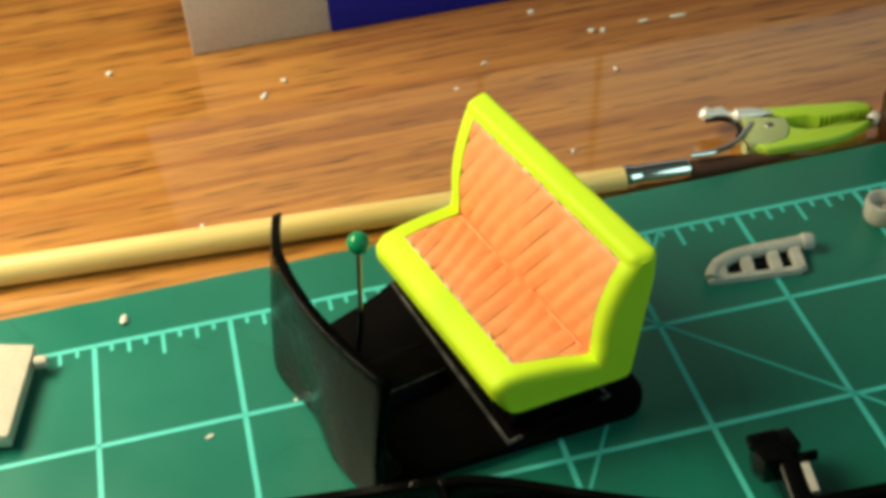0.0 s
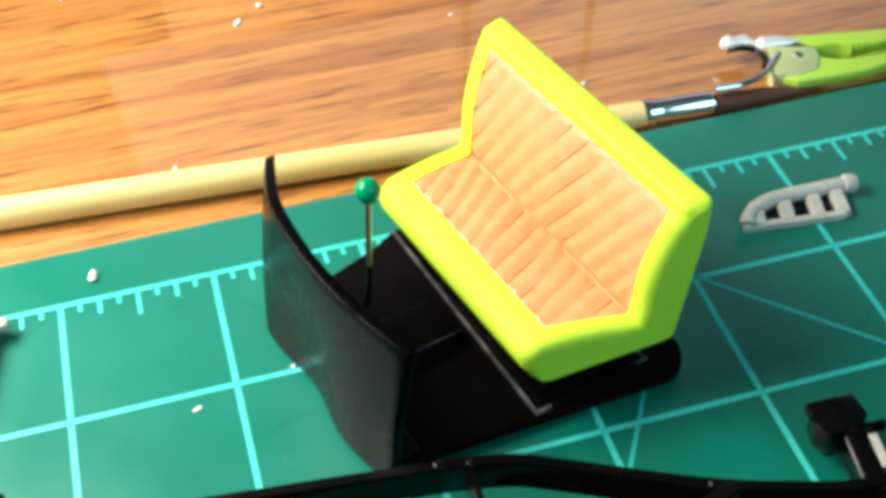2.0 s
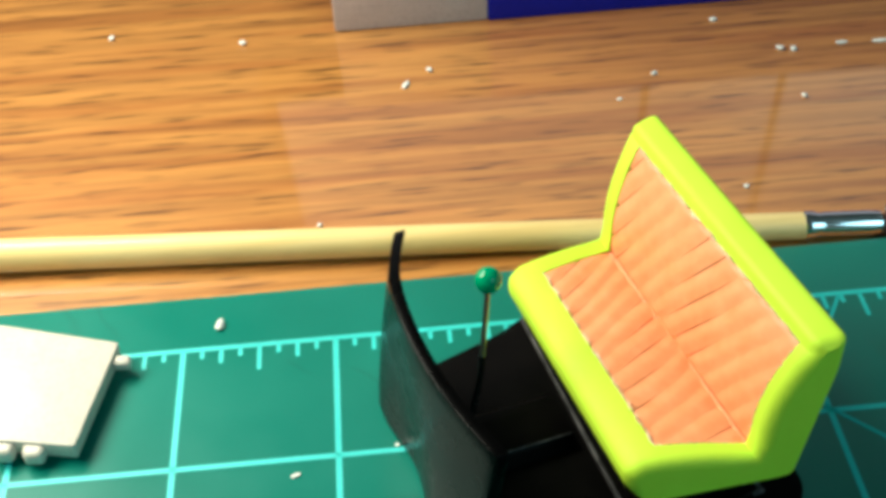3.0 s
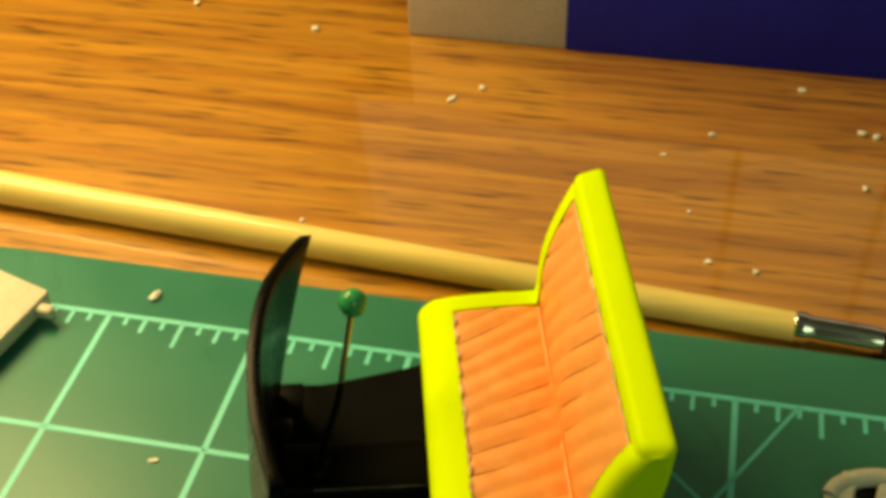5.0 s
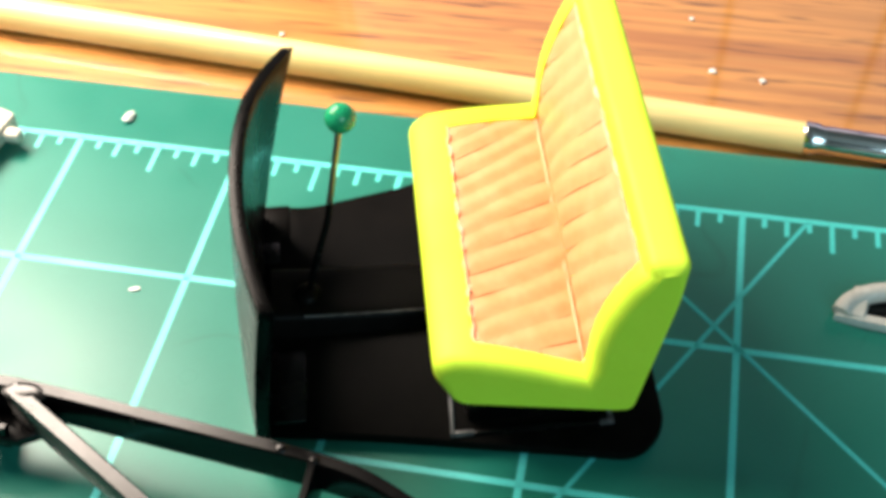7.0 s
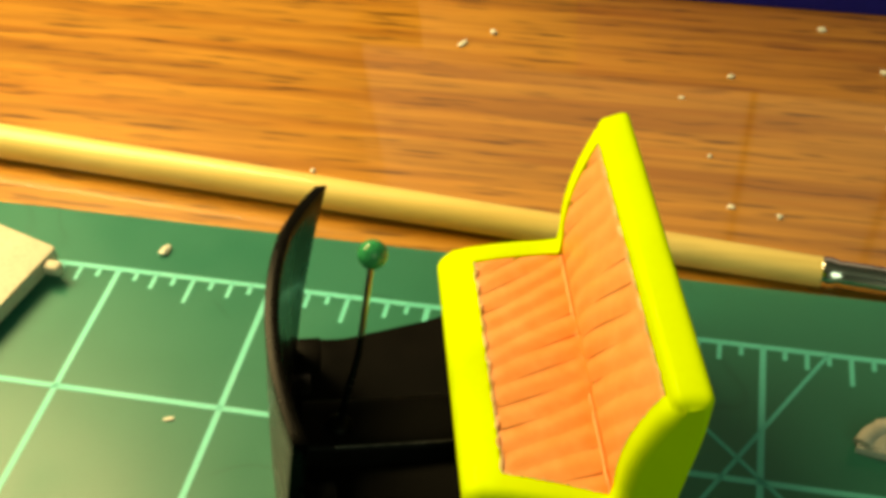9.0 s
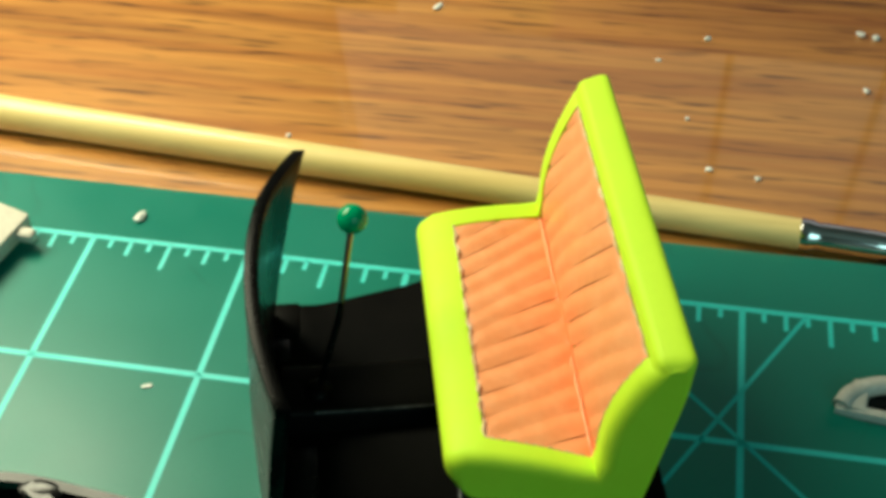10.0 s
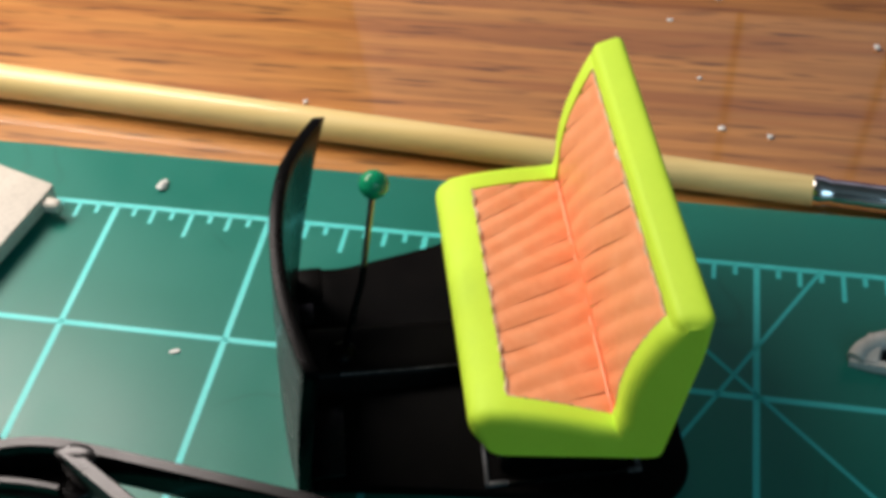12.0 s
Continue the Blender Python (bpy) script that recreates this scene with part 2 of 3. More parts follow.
def add_beam(bm, pts, width, height, bevel=0.35):
    """A square bar under a line of points (mm) that gives its top edge's middle."""
    pts = [Vector(p) for p in pts]
    rings = []
    for i, p in enumerate(pts):
        d = pts[min(i + 1, len(pts) - 1)] - pts[max(i - 1, 0)]
        d.z = 0
        side = Vector((-d.y, d.x, 0)).normalized() * width / 2
        rings.append([p - side + Vector((0, 0, -bevel)), p - side * 0.75, p + side * 0.75, p + side + Vector((0, 0, -bevel)),
                      p + side + Vector((0, 0, -height)), p - side + Vector((0, 0, -height))])
    return add_loft(bm, rings)


def smooth_line(pts, steps=5):
    """A gentle curve through the points."""
    pts = [Vector(p) for p in pts]
    out = []
    for i in range(len(pts) - 1):
        p0, p1, p2, p3 = pts[max(i - 1, 0)], pts[i], pts[i + 1], pts[min(i + 2, len(pts) - 1)]
        for k in range(steps):
            t = k / steps
            out.append(0.5 * (2 * p1 + (p2 - p0) * t + (2 * p0 - 5 * p1 + 4 * p2 - p3) * t * t + (3 * p1 - p0 - 3 * p2 + p3) * t ** 3))
    return out + [pts[-1]]


# ---- room and table ----
TABLE_Z = -3.0


def slab(name, x0, x1, y0, y1, z0, z1, material, label, category):
    return tagged(obj(name, add_block(bmesh.new(), x0, x1, y0, y1, z0, z1), material, None, False), label, category, kind="structure")


slab("floor", -2100, 2100, -2100, 2100, -853, -753, M_FLOOR, "brown carpeted floor under the table", "floor")
slab("ceiling", -2100, 2100, -2100, 2100, 1750, 1850, M_WALL, "plain off-white ceiling over the room", "ceiling")
slab("wall_north", -2100, 2100, 2000, 2100, -753, 1750, M_WALL, "plain off-white wall behind the table", "wall")
slab("wall_south", -2100, 2100, -2100, -2000, -753, 1750, M_WALL, "plain off-white wall in front of the table", "wall")
slab("wall_east", 2000, 2100, -2000, 2000, -753, 1750, M_WALL, "plain off-white wall beside the table", "wall")
slab("wall_west", -2100, -2000, -2000, 2000, -753, 1750, M_WALL, "plain off-white wall beside the table", "wall")

table = thing("table", pose(0, 0, TABLE_Z * MM), "orange-brown oak veneer table strewn with plastic crumbs", "table")
part("tabletop", add_block(bmesh.new(), -600, 800, -300, 500, -28, 0, 2.0), M_WOOD, table)
for lx in (-540, 740):
    for ly in (-250, 450):
        part("leg", add_block(bmesh.new(), lx - 25, lx + 25, ly - 25, ly + 25, -750, -28, 2.0), M_WOOD, table)

# ---- cutting mat ----
mat_thing = thing("cutting_mat", None, "green self-healing cutting mat with pale inch grid, on the table", "cutting mat")
part("mat_sheet", add_prism(bmesh.new(), rounded([(-190, -255), (265, -255), (265, 13), (-190, 13)], 5), -3, 0, 0.4), M_MAT, mat_thing)


def strip_mesh(name, length, width, material):
    """A printed stroke that starts at the origin and runs along x, a hair above the sheet."""
    bm = add_block(bmesh.new(), 0, length, -width / 2, width / 2, -0.03, 0.04)
    me = bpy.data.meshes.new(name)
    bm.to_mesh(me)
    bm.free()
    me.materials.append(material)
    return me


def stroke(name, me, x, y, turn):
    ob = new(name, me)
    ob.parent = mat_thing
    ob.matrix_basis = pose(x, y, 0, 0, 0, turn)
    return ob


ME_V = strip_mesh("grid_line", 9 * 25.4, 0.95, M_LINE)
ME_H = strip_mesh("grid_line", 16 * 25.4, 0.95, M_LINE)
ME_T1, ME_T2, ME_T4 = (strip_mesh("ruler_tick", n, 0.72, M_LINE) for n in (2.2, 3.5, 5.7))
ME_D = strip_mesh("angle_line", 7 * 25.4, 0.62, M_LINE_FAINT)
for i in range(-6, 11):
    stroke("grid_line", ME_V, i * INCH, 0, -90)
for j in range(0, 10):
    stroke("grid_line", ME_H, -6 * INCH, -j * INCH, 0)
for i in range(-48, 80):
    if i % 8:
        stroke("ruler_tick", ME_T4 if i % 4 == 0 else ME_T2 if i % 2 == 0 else ME_T1, i * INCH / 8, 0, -90)
stroke("angle_line", ME_D, 3.0 * INCH + 0.0006, 0.0, -45)
stroke("angle_line", ME_D, 0.1110, 0.0, -120)

ring_mark = bmesh.new()
ring_pts = [(31 + 1.15 * math.cos(k * math.pi / 12), -42 + 1.15 * math.sin(k * math.pi / 12), 0.0) for k in range(25)]
add_tube(ring_mark, ring_pts, 0.09, 6, 0.2)
part("ring_mark", ring_mark, M_RING, mat_thing, "faint round glue mark")

# ---- car interior tub: local x to the rear, y to the far side ----
TUB = pose(0.067, -0.047, 0.0, 0, 0, 15.5)
tub = thing("car_interior_tub", TUB, "glossy black plastic model car floor with firewall and tunnel", "model part")


def front_a(b, z):
    """Place of the bowed firewall along x, by its place across and its height."""
    u = max(0.0, min(1.0, (29 - z) / 29))
    top = -20.0 - 4.2 * (1 - ((b - 22.5) / 23.5) ** 2) + 1.1 * max(0.0, (b - 36) / 10)
    low = -24.9 - 0.65 * math.cos((b - 13.5) / 11.5 * math.pi)
    return top + (low - top) * u - 0.4 * math.sin(math.pi * u) * max(0.0, 1 - ((b - 18) / 26) ** 2)


def firewall():
    bm = bmesh.new()
    nz, nb = 14, 30
    outer, inner = [], []
    for k in range(nz + 1):
        z = 0.2 + 28.8 * k / nz
        u = z / 29
        lo, hi = 1.6 - 1.2 * u, 39.6 + 8.0 * u ** 0.9
        outer.append([])
        inner.append([])
        for i in range(nb + 1):
            b = lo + (hi - lo) * i / nb
            side = (b - 24) / 23.6
            crown = 0.7 - (2.5 if side > 0 else 1.3) * side * side
            zz = z + crown * u
            outer[-1].append(bm.verts.new(Vector((front_a(b, z), b, zz)) * MM))
            inner[-1].append(bm.verts.new(Vector((front_a(b, z) + 1.8, b, zz)) * MM))
    for g in (outer, inner):
        for k in range(nz):
            for i in range(nb):
                bm.faces.new((g[k][i], g[k][i + 1], g[k + 1][i + 1], g[k + 1][i]))
    for k in range(nz):
        bm.faces.new((outer[k][0], inner[k][0], inner[k + 1][0], outer[k + 1][0]))
        bm.faces.new((outer[k][nb], inner[k][nb], inner[k + 1][nb], outer[k + 1][nb]))
    for i in range(nb):
        bm.faces.new((outer[0][i], inner[0][i], inner[0][i + 1], outer[0][i + 1]))
        bm.faces.new((outer[nz][i], inner[nz][i], inner[nz][i + 1], outer[nz][i + 1]))
    bmesh.ops.recalc_face_normals(bm, faces=bm.faces)
    rim = [e for e in bm.edges if len(e.link_faces) == 2 and e.calc_face_angle(0) > 1.0]
    bmesh.ops.bevel(bm, geom=rim, offset=0.22 * MM, segments=2, profile=0.5, affect="EDGES")
    return bm


part("firewall", firewall(), M_GLOSS, tub, "upright bowed black plate")
floor_outline = rounded([(-23.5, 3.6), (-8, 1.2), (8, -1.8), (23, -4.6), (27, -0.6), (27.2, 40), (24, 46.8), (1.8, 47.0), (-2.2, 45.2), (-16.5, 42.2), (-22.6, 42.8)], [1, 3, 3, 4, 4, 4, 4, 1, 2, 2, 1])
part("floor_pan", add_prism(bmesh.new(), floor_outline, 0.2, 2.0, 0.4), M_FLOORPAN, tub)


def tunnel():
    """The raised hump along the middle of the floor."""
    bm = bmesh.new()
    rings = []
    for a, h in ((-21.8, 5.8), (-14, 5.2), (-6, 4.8), (-1.2, 4.6)):
        prof = rounded([(17.8, 1.6), (18.9, h - 0.3), (20.6, h), (25.4, h), (27.4, h - 0.3), (30.0, 1.6)], [0, 0.7, 0.7, 0.7, 0.7, 0], 3)
        rings.append([(a, b, z) for b, z in prof])
    return add_loft(bm, rings)


part("transmission_tunnel", tunnel(), M_FLOORPAN, tub)
# Pale strip that puts the tunnel edge's glint into colour.
part("tunnel_glint", add_beam(bmesh.new(), [(-17.5, 18.9, 5.3), (-10, 19.0, 4.9), (-1.3, 19.1, 4.6)], 0.14, 0.3, 0.04), M_WORN_GLINT, tub, "pale strip painted as the edge's glint")
part("seat_riser", add_block(bmesh.new(), 2.4, 19.8, 2.4, 43.6, 1.8, 8.9, 0.4), M_BLACK, tub)


def riser_rim():
    bm = bmesh.new()
    add_prism(bm, [(0.1, 0.2), (0.6, 0.2), (2.2, 46.4), (1.8, 46.4)], 1.8, 2.7, 0.15)
    add_block(bm, 0.7, 3.0, 0.2, 0.8, 1.8, 2.6, 0.15)
    add_block(bm, 18.8, 20.6, 0.2, 0.8, 1.8, 2.6, 0.15)
    add_block(bm, 19.9, 20.6, 0.8, 45.8, 1.8, 2.4, 0.15)
    return bm


part("seat_flange", riser_rim(), M_WORN_GLINT, tub, "scuffed raised rim")
part("near_flange", add_block(bmesh.new(), 3.0, 18.8, 0.2, 0.8, 1.8, 2.5, 0.15), M_BLACK, tub)
part("lever_boot", add_ball(bmesh.new(), (-17.0, 22.5, 5.2), 2.0, 1, 1, 0.7), M_FLOORPAN, tub)
part("corner_gusset", add_block(bmesh.new(), -24.0, -19.6, 36.0, 42.6, 0.4, 2.3, 0.3), M_FLOORPAN, tub)
part("toe_board", add_block(bmesh.new(), -22.8, -17.6, 4.0, 15.6, 1.8, 2.7, 0.3), M_BLACK, tub)
part("locating_foot", add_block(bmesh.new(), -24.6, -21.0, 31.4, 35.6, 0, 2.2, 0.4), M_BLACK, tub)

# the pin that serves as gear lever
pin = thing("ball_headed_pin", TUB @ pose(-17.0 * MM, 22.5 * MM, 5.6 * MM), "green ball-headed steel pin bent as a gear lever", "pin")
HEAD = Vector((6.5, 5.8, 25.4))
BEND = Vector((3.6, 2.2, 11.0))
part("shaft", add_tube(bmesh.new(), [BEND * 0.95, BEND + (HEAD - BEND) * 0.05, HEAD], 0.42), M_PINSTEEL, pin)
part("black_end", add_tube(bmesh.new(), [(0, 0, -1), BEND * 0.5, BEND * 0.93, BEND + (HEAD - BEND) * 0.04, BEND + (HEAD - BEND) * 0.2], [0.47, 0.47, 0.47, 0.46, 0.43]), M_BLACK, pin, "black lower end")
part("head", add_ball(bmesh.new(), HEAD, 1.95, seg=32), M_GREENBEAD, pin)

# ---- bench seat ----
seat = thing("bench_seat", TUB, "lime green model bench seat with pleated orange upholstery", "model seat")
CREASE, FRONT_TOP, BACK_TOP = Vector((16.6, 14.4)), Vector((3.4, 16.7)), Vector((20.9, 33.5))


def span_near(a):
    return -0.4 - (a - 3.5) * 0.2


def span_far(a):
    return 44.9 + (a - 3.5) * 0.2 - 0.06 * max(0.0, a - 20.5) ** 2


def pad_near(a):
    return 3.2 - (a - 3.5) * 0.23


def pad_far(a):
    return 40.8 + (a - 3.5) * 0.215


def cushion_line(s):
    """The cushion's face in the side view, from the crease to its front."""
    d = (FRONT_TOP - CREASE).normalized()
    return CREASE + (FRONT_TOP - CREASE) * s + Vector((d.y, -d.x)) * (0.35 * math.sin(math.pi * s))


def back_line(s):
    """The back's face in the side view, from its top to the crease; it swells forwards."""
    d = (CREASE - BACK_TOP).normalized()
    return BACK_TOP + (CREASE - BACK_TOP) * s + Vector((d.y, -d.x)) * (1.5 * math.sin(math.pi * s) ** 0.9)


def normal_at(line, s):
    d = (line(min(1.0, s + 0.02)) - line(max(0.0, s - 0.02))).normalized()
    return Vector((d.y, -d.x))


def seat_profile(sunk):
    """Side view of cushion and back (mm): standing proud, or sunk where the pads lie."""
    lift = -0.8 if sunk else 0.3
    front = [(1.4, 8.7), (-1.7, 12.2), (-1.8, 15.6), (0.6, 17.0)]
    d = [Vector((3.22, 17.0))]
    d += [cushion_line(s) + normal_at(cushion_line, s) * lift for s in (0.99, 0.75, 0.5, 0.25)]
    d += [CREASE + Vector((-0.75, 0.65)) * (-1.0 if sunk else 1.0)]
    d += [back_line(s) + normal_at(back_line, s) * lift for s in (0.86, 0.7, 0.55, 0.4, 0.25, 0.12, 0.01)]
    d += [Vector((20.86, 33.66))]
    rear = [(21.3, 35.5), (25.7, 36.5), (25.1, 32.9), (24.8, 31.1), (24.5, 29.0), (21.4, 10.1)]
    return rounded(front + [tuple(v) for v in d] + rear, [1.6, 2.0, 1.9, 0] + [0] * len(d) + [1.7, 2.1, 0, 0, 0, 1.8], 5)


BACK_CORE = Vector((23.2, 34.0))


def drawn_in(prof, r):
    """The outline drawn in by r, for the rounded ends; the back's top corner draws in towards its core."""
    out, n = [], len(prof)
    for i in range(n):
        d = (Vector(prof[(i + 1) % n]) - Vector(prof[i - 1])).normalized()
        inwards = Vector((d.y, -d.x))
        to_core = BACK_CORE - Vector(prof[i])
        near_corner = max(0.0, min(1.0, (3.4 - to_core.length) / 0.8))
        inwards = inwards.lerp(to_core.normalized(), near_corner).normalized()
        depth = min(r[i], 0.56 * to_core.length) if near_corner else r[i]
        out.append((prof[i][0] + inwards.x * depth, prof[i][1] + inwards.y * depth))
    return out


def seat_body():
    """The skin over cushion and back, sunk where the pads lie, with rounded ends."""
    proud, sunk = seat_profile(False), seat_profile(True)
    rear = (Vector((21.4, 10.1)) - Vector((25.7, 36.5))).normalized()
    round_off, far_round = [], []
    for a, z in proud:
        d = Vector((a, z)) - Vector((25.7, 36.5))
        gap = min(abs(d.x * rear.y - d.y * rear.x), abs(z - 9.4) * 1.5)
        soft_end = 0.5 + 1.25 * max(0.0, min(1.0, (gap + 0.55 * max(0.0, z - 30) - 0.5) / 2.5))
        round_off.append(min(soft_end, 1.45 + 0.2 * d.length))
        far_round.append(0.5 + 1.0 * max(0.0, min(1.0, (gap - 0.5) / 2.5)))

    def ring(prof, edge, shift):
        return [(a, edge(a) + shift, z) for a, z in prof]

    def end_ring(edge, turn, way):
        radii = round_off if way > 0 else far_round
        prof = drawn_in(proud, [r * (1 - math.sin(turn)) for r in radii])
        return [(a, edge(a) + way * r * (1 - math.cos(turn)), z) for (a, z), r in zip(prof, radii)]

    near = [end_ring(span_near, k * math.pi / 10, 1) for k in range(6)]
    far = [end_ring(span_far, k * math.pi / 10, -1) for k in range(5, -1, -1)]
    middle = [ring(proud, pad_near, -0.12), ring(sunk, pad_near, 0.03), ring(sunk, pad_far, -0.03), ring(proud, pad_far, 0.12)]
    inner = drawn_in(proud, [r + 0.1 for r in round_off])
    inner_far = drawn_in(proud, [r + 0.1 for r in far_round])
    near.insert(0, ring(inner, span_near, 0.0))
    far.append(ring(inner_far, span_far, 0.0))
    bm = add_loft(bmesh.new(), near + middle + far, False)
    bm.verts.ensure_lookup_table()
    n, total = len(proud), len(bm.verts)
    flat = [Vector((a, z, 0)) for a, z in inner]
    for tri in tessellate_polygon([flat]):
        bm.faces.new([bm.verts[i] for i in tri])
        bm.faces.new([bm.verts[total - n + i] for i in reversed(tri)])
    return bm


part("body", seat_body(), M_LIME, seat, "lime green painted frame")
PLEATS = 11


def pleat(line, k, puff, slant, seam):
    """One stuffed rib of a pad that runs slantwise along its line in the side view, cut off at the pad's border."""
    bm = bmesh.new()
    ns, nw = 40, 10
    rows = []
    for i in range(ns + 1):
        s = i / ns
        mid = (k + 0.5) / PLEATS + slant * ((s ** 1.2 - 0.48) if seam else (s - 0.5)) + 0.006 * math.sin(s * 4 + k)
        half = 0.5 / PLEATS
        w0, w1 = max(-1.0, (0.0 - mid) / half), min(1.0, (1.0 - mid) / half)
        if w1 - w0 < 0.05:
            continue
        edge = min(1.0, abs(s - (1 - seam)) * 10) ** 0.5
        close = min(1.0, abs(s - seam) * 9 + 0.02) ** 0.5
        row = []
        for j in range(nw + 1):
            w = w0 + (w1 - w0) * j / nw
            u = mid + w * half
            side = min(1.0, min(u, 1 - u) * 30 + 0.15) ** 0.5
            wob = 0.02 * noise.noise((k * 3.1 + s * 4, w * 1.3, line(0).x)) + 0.022 * noise.noise((s * 17, k + w * 1.5, 5))
            h = 0.06 + puff * (0.14 * max(0.0, 1 - abs(w) ** 2.2) ** 0.8 + 0.43 * (1 + math.cos(math.pi * w))) * edge * side * close + wob * edge - (0.14 if i == (1 - seam) * ns else 0.0)
            h -= 0.024 * max(0.0, math.cos(2 * math.pi * 8.5 * s + k * 0.5 + 2 * w)) ** 2 * edge
            c = line(s) + normal_at(line, s) * h
            row.append(bm.verts.new(Vector((c.x, pad_near(c.x) + (pad_far(c.x) - pad_near(c.x)) * u, c.y)) * MM))
        rows.append(row)
    for a, b in zip(rows, rows[1:]):
        for j in range(nw):
            bm.faces.new((a[j], a[j + 1], b[j + 1], b[j]))
    return bm if len(rows) > 2 else None


def pad(name, line, slant, seam):
    """The backing of a pleated pad and its ribs."""
    rings = []
    for side in (pad_near, pad_far):
        under = [line(s) - normal_at(line, s) * 0.75 for s in (0, 0.25, 0.5, 0.75, 1)]
        over = [line(s) - normal_at(line, s) * 0.5 for s in (1, 0.75, 0.5, 0.25, 0)]
        rings.append([(v.x, side(v.x), v.y) for v in under + over])
    base = part(name, add_loft(bmesh.new(), rings), M_ORANGE, seat, "pleated orange upholstery", False)
    for k in range(-3, PLEATS + 3):
        rib = pleat(line, k, 0.2, slant, seam)
        if rib:
            part("pleat", rib, M_ORANGE, base)
    return base


pad("seat_cushion", cushion_line, -0.19, 0)
pad("backrest", back_line, 0.28, 1)
part("piping", add_tube(bmesh.new(), [(16.1, pad_near(16) + 0.1 + (pad_far(16) - pad_near(16) - 0.2) * u, 14.5 + 0.12 * math.sin(u * 9)) for u in [i / 12 for i in range(13)]], 0.24, 8), M_PIPING, seat, "pale seam cord")


def ragged_edge(line, side, s0, s1, seed):
    """The uneven line where the orange paint stops against the lime along a pad's border, with pale painted
    highlights.
    """
    rng = random.Random(seed)
    pts, radii = [], []
    for i in range(89):
        u = i / 88
        if side is None:
            s, across = s0, u
        else:
            s, across = s0 + (s1 - s0) * u, side
        c = line(s) + normal_at(line, s) * 0.28
        b = pad_near(c.x) + (pad_far(c.x) - pad_near(c.x)) * across
        wob = 0.35 * noise.noise((i * 0.23, seed, 0)) + 0.1 * (rng.random() - 0.5)
        if side is None:
            d = (line(min(1, s + 0.03)) - line(max(0, s - 0.03))).normalized()
            pts.append((c.x + d.x * wob, b, c.y + d.y * wob))
        else:
            pts.append((c.x, b + wob, c.y))
        # Thicker at each rib's end, where a pale highlight is painted in.
        scallop = 0.16 * abs(math.sin(math.pi * PLEATS * across)) if side is None else 0.0
        radii.append(max(0.02, 0.07 + scallop + 0.16 * noise.noise((i * 0.31, seed + 7, 1))))
    return part("paint_edge_glint", add_tube(bmesh.new(), pts, radii, 6), M_EDGE_GLINT, seat, "ragged edge of the orange paint with painted pale highlights")


ragged_edge(cushion_line, None, 1.0, 1.0, 1)
ragged_edge(cushion_line, 0.0, 0.08, 1.0, 2)
ragged_edge(back_line, None, 0.0, 0.0, 3)
ragged_edge(back_line, 0.0, 0.0, 0.9, 4)

# ---- brush ----
brush = thing("paint_brush", None, "pale wooden paint brush with a steel ferrule, lying on the table", "paint brush")


def along(x):
    """The brush's axis: y at x, in mm."""
    return 27.6 - (x + 20) * 0.0695


def brush_radius(x):
    return 3.2 - 0.7 * (x + 60) / 170


xs = [-230, -180, -120, -60, -20, 20, 60, 90, 111]
part("handle", add_tube(bmesh.new(), [(x, along(x), TABLE_Z + brush_radius(x)) for x in xs], [brush_radius(x) for x in xs], 24), M_DOWEL, brush)
fx = [110, 110.6, 112, 113, 114, 122, 124]
part("ferrule", add_tube(bmesh.new(), [(x, along(x), TABLE_Z + 2.6) for x in fx], [2.2, 2.6, 2.55, 2.2, 2.3, 2.3, 2.1], 24), M_STEEL, brush)
bx = [123, 128, 134, 140, 146]
part("bristles", add_tube(bmesh.new(), [(x, along(x), TABLE_Z + 2.0) for x in bx], [1.9, 2.2, 1.9, 1.2, 0.3], 16), M_BRISTLE, brush)

# ---- boxes at the back ----
box = thing("card_box", pose(0.027, 0.101, TABLE_Z * MM), "pale grey and navy blue card box standing on the table", "box")
part("pale_side", add_block(bmesh.new(), 0, 35, 0, 60, 0, 22.6, 0.6), M_CARD, box, "pale grey card end")
part("blue_side", add_block(bmesh.new(), 35, 200, -0.4, 60.4, 0, 23.0, 0.6), M_BLUE, box, "navy blue card sleeve")
# Unseen glowing panel, added for the pale reflection it lays on the table.
glow_board = thing("glow_panel", pose(0.005, 0.112, 0.0196, -4, 0, 0), "added black-framed glowing panel out of view, resting on the box", "screen")
part("casing", add_block(bmesh.new(), 0, 330, 0.6, 12, 0, 84, 1.5), M_BLACK, glow_board)
part("glow_face", add_block(bmesh.new(), 4, 326, 0.0, 0.8, 4.5, 79, 0.1), M_GLOW_FACE, glow_board, "evenly glowing pale face")
# Bars that leave dark gaps in the panel's reflection.
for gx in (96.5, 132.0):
    part("divider", add_block(bmesh.new(), gx, gx + 1.8, -0.8, 0.4, 4.5, 79, 0.2), M_BLACK, glow_board)


# ---- chassis frame near the viewer ----
chassis = thing("chassis_frame", None, "black plastic model car chassis frame lying on the mat", "model part")
RAIL = [(2, -57.2, 10.6), (5, -55.6, 11.0), (9, -54.4, 11.2), (14, -54.0, 11.3), (21, -54.6, 11.3), (32, -55.8, 11.3), (43, -57.0, 11.3), (53, -58.2, 11.3), (59.5, -59.6, 11.3), (66, -62.5, 11.2), (73, -65.9, 11),
        (83.5, -70.8, 10.8), (93.5, -74.2, 10.6), (105, -76.8, 10.6), (135, -78, 10.6)]
part("side_rail", add_beam(bmesh.new(), smooth_line(RAIL), 1.8, 5.4), M_BLACK_MATT, chassis)
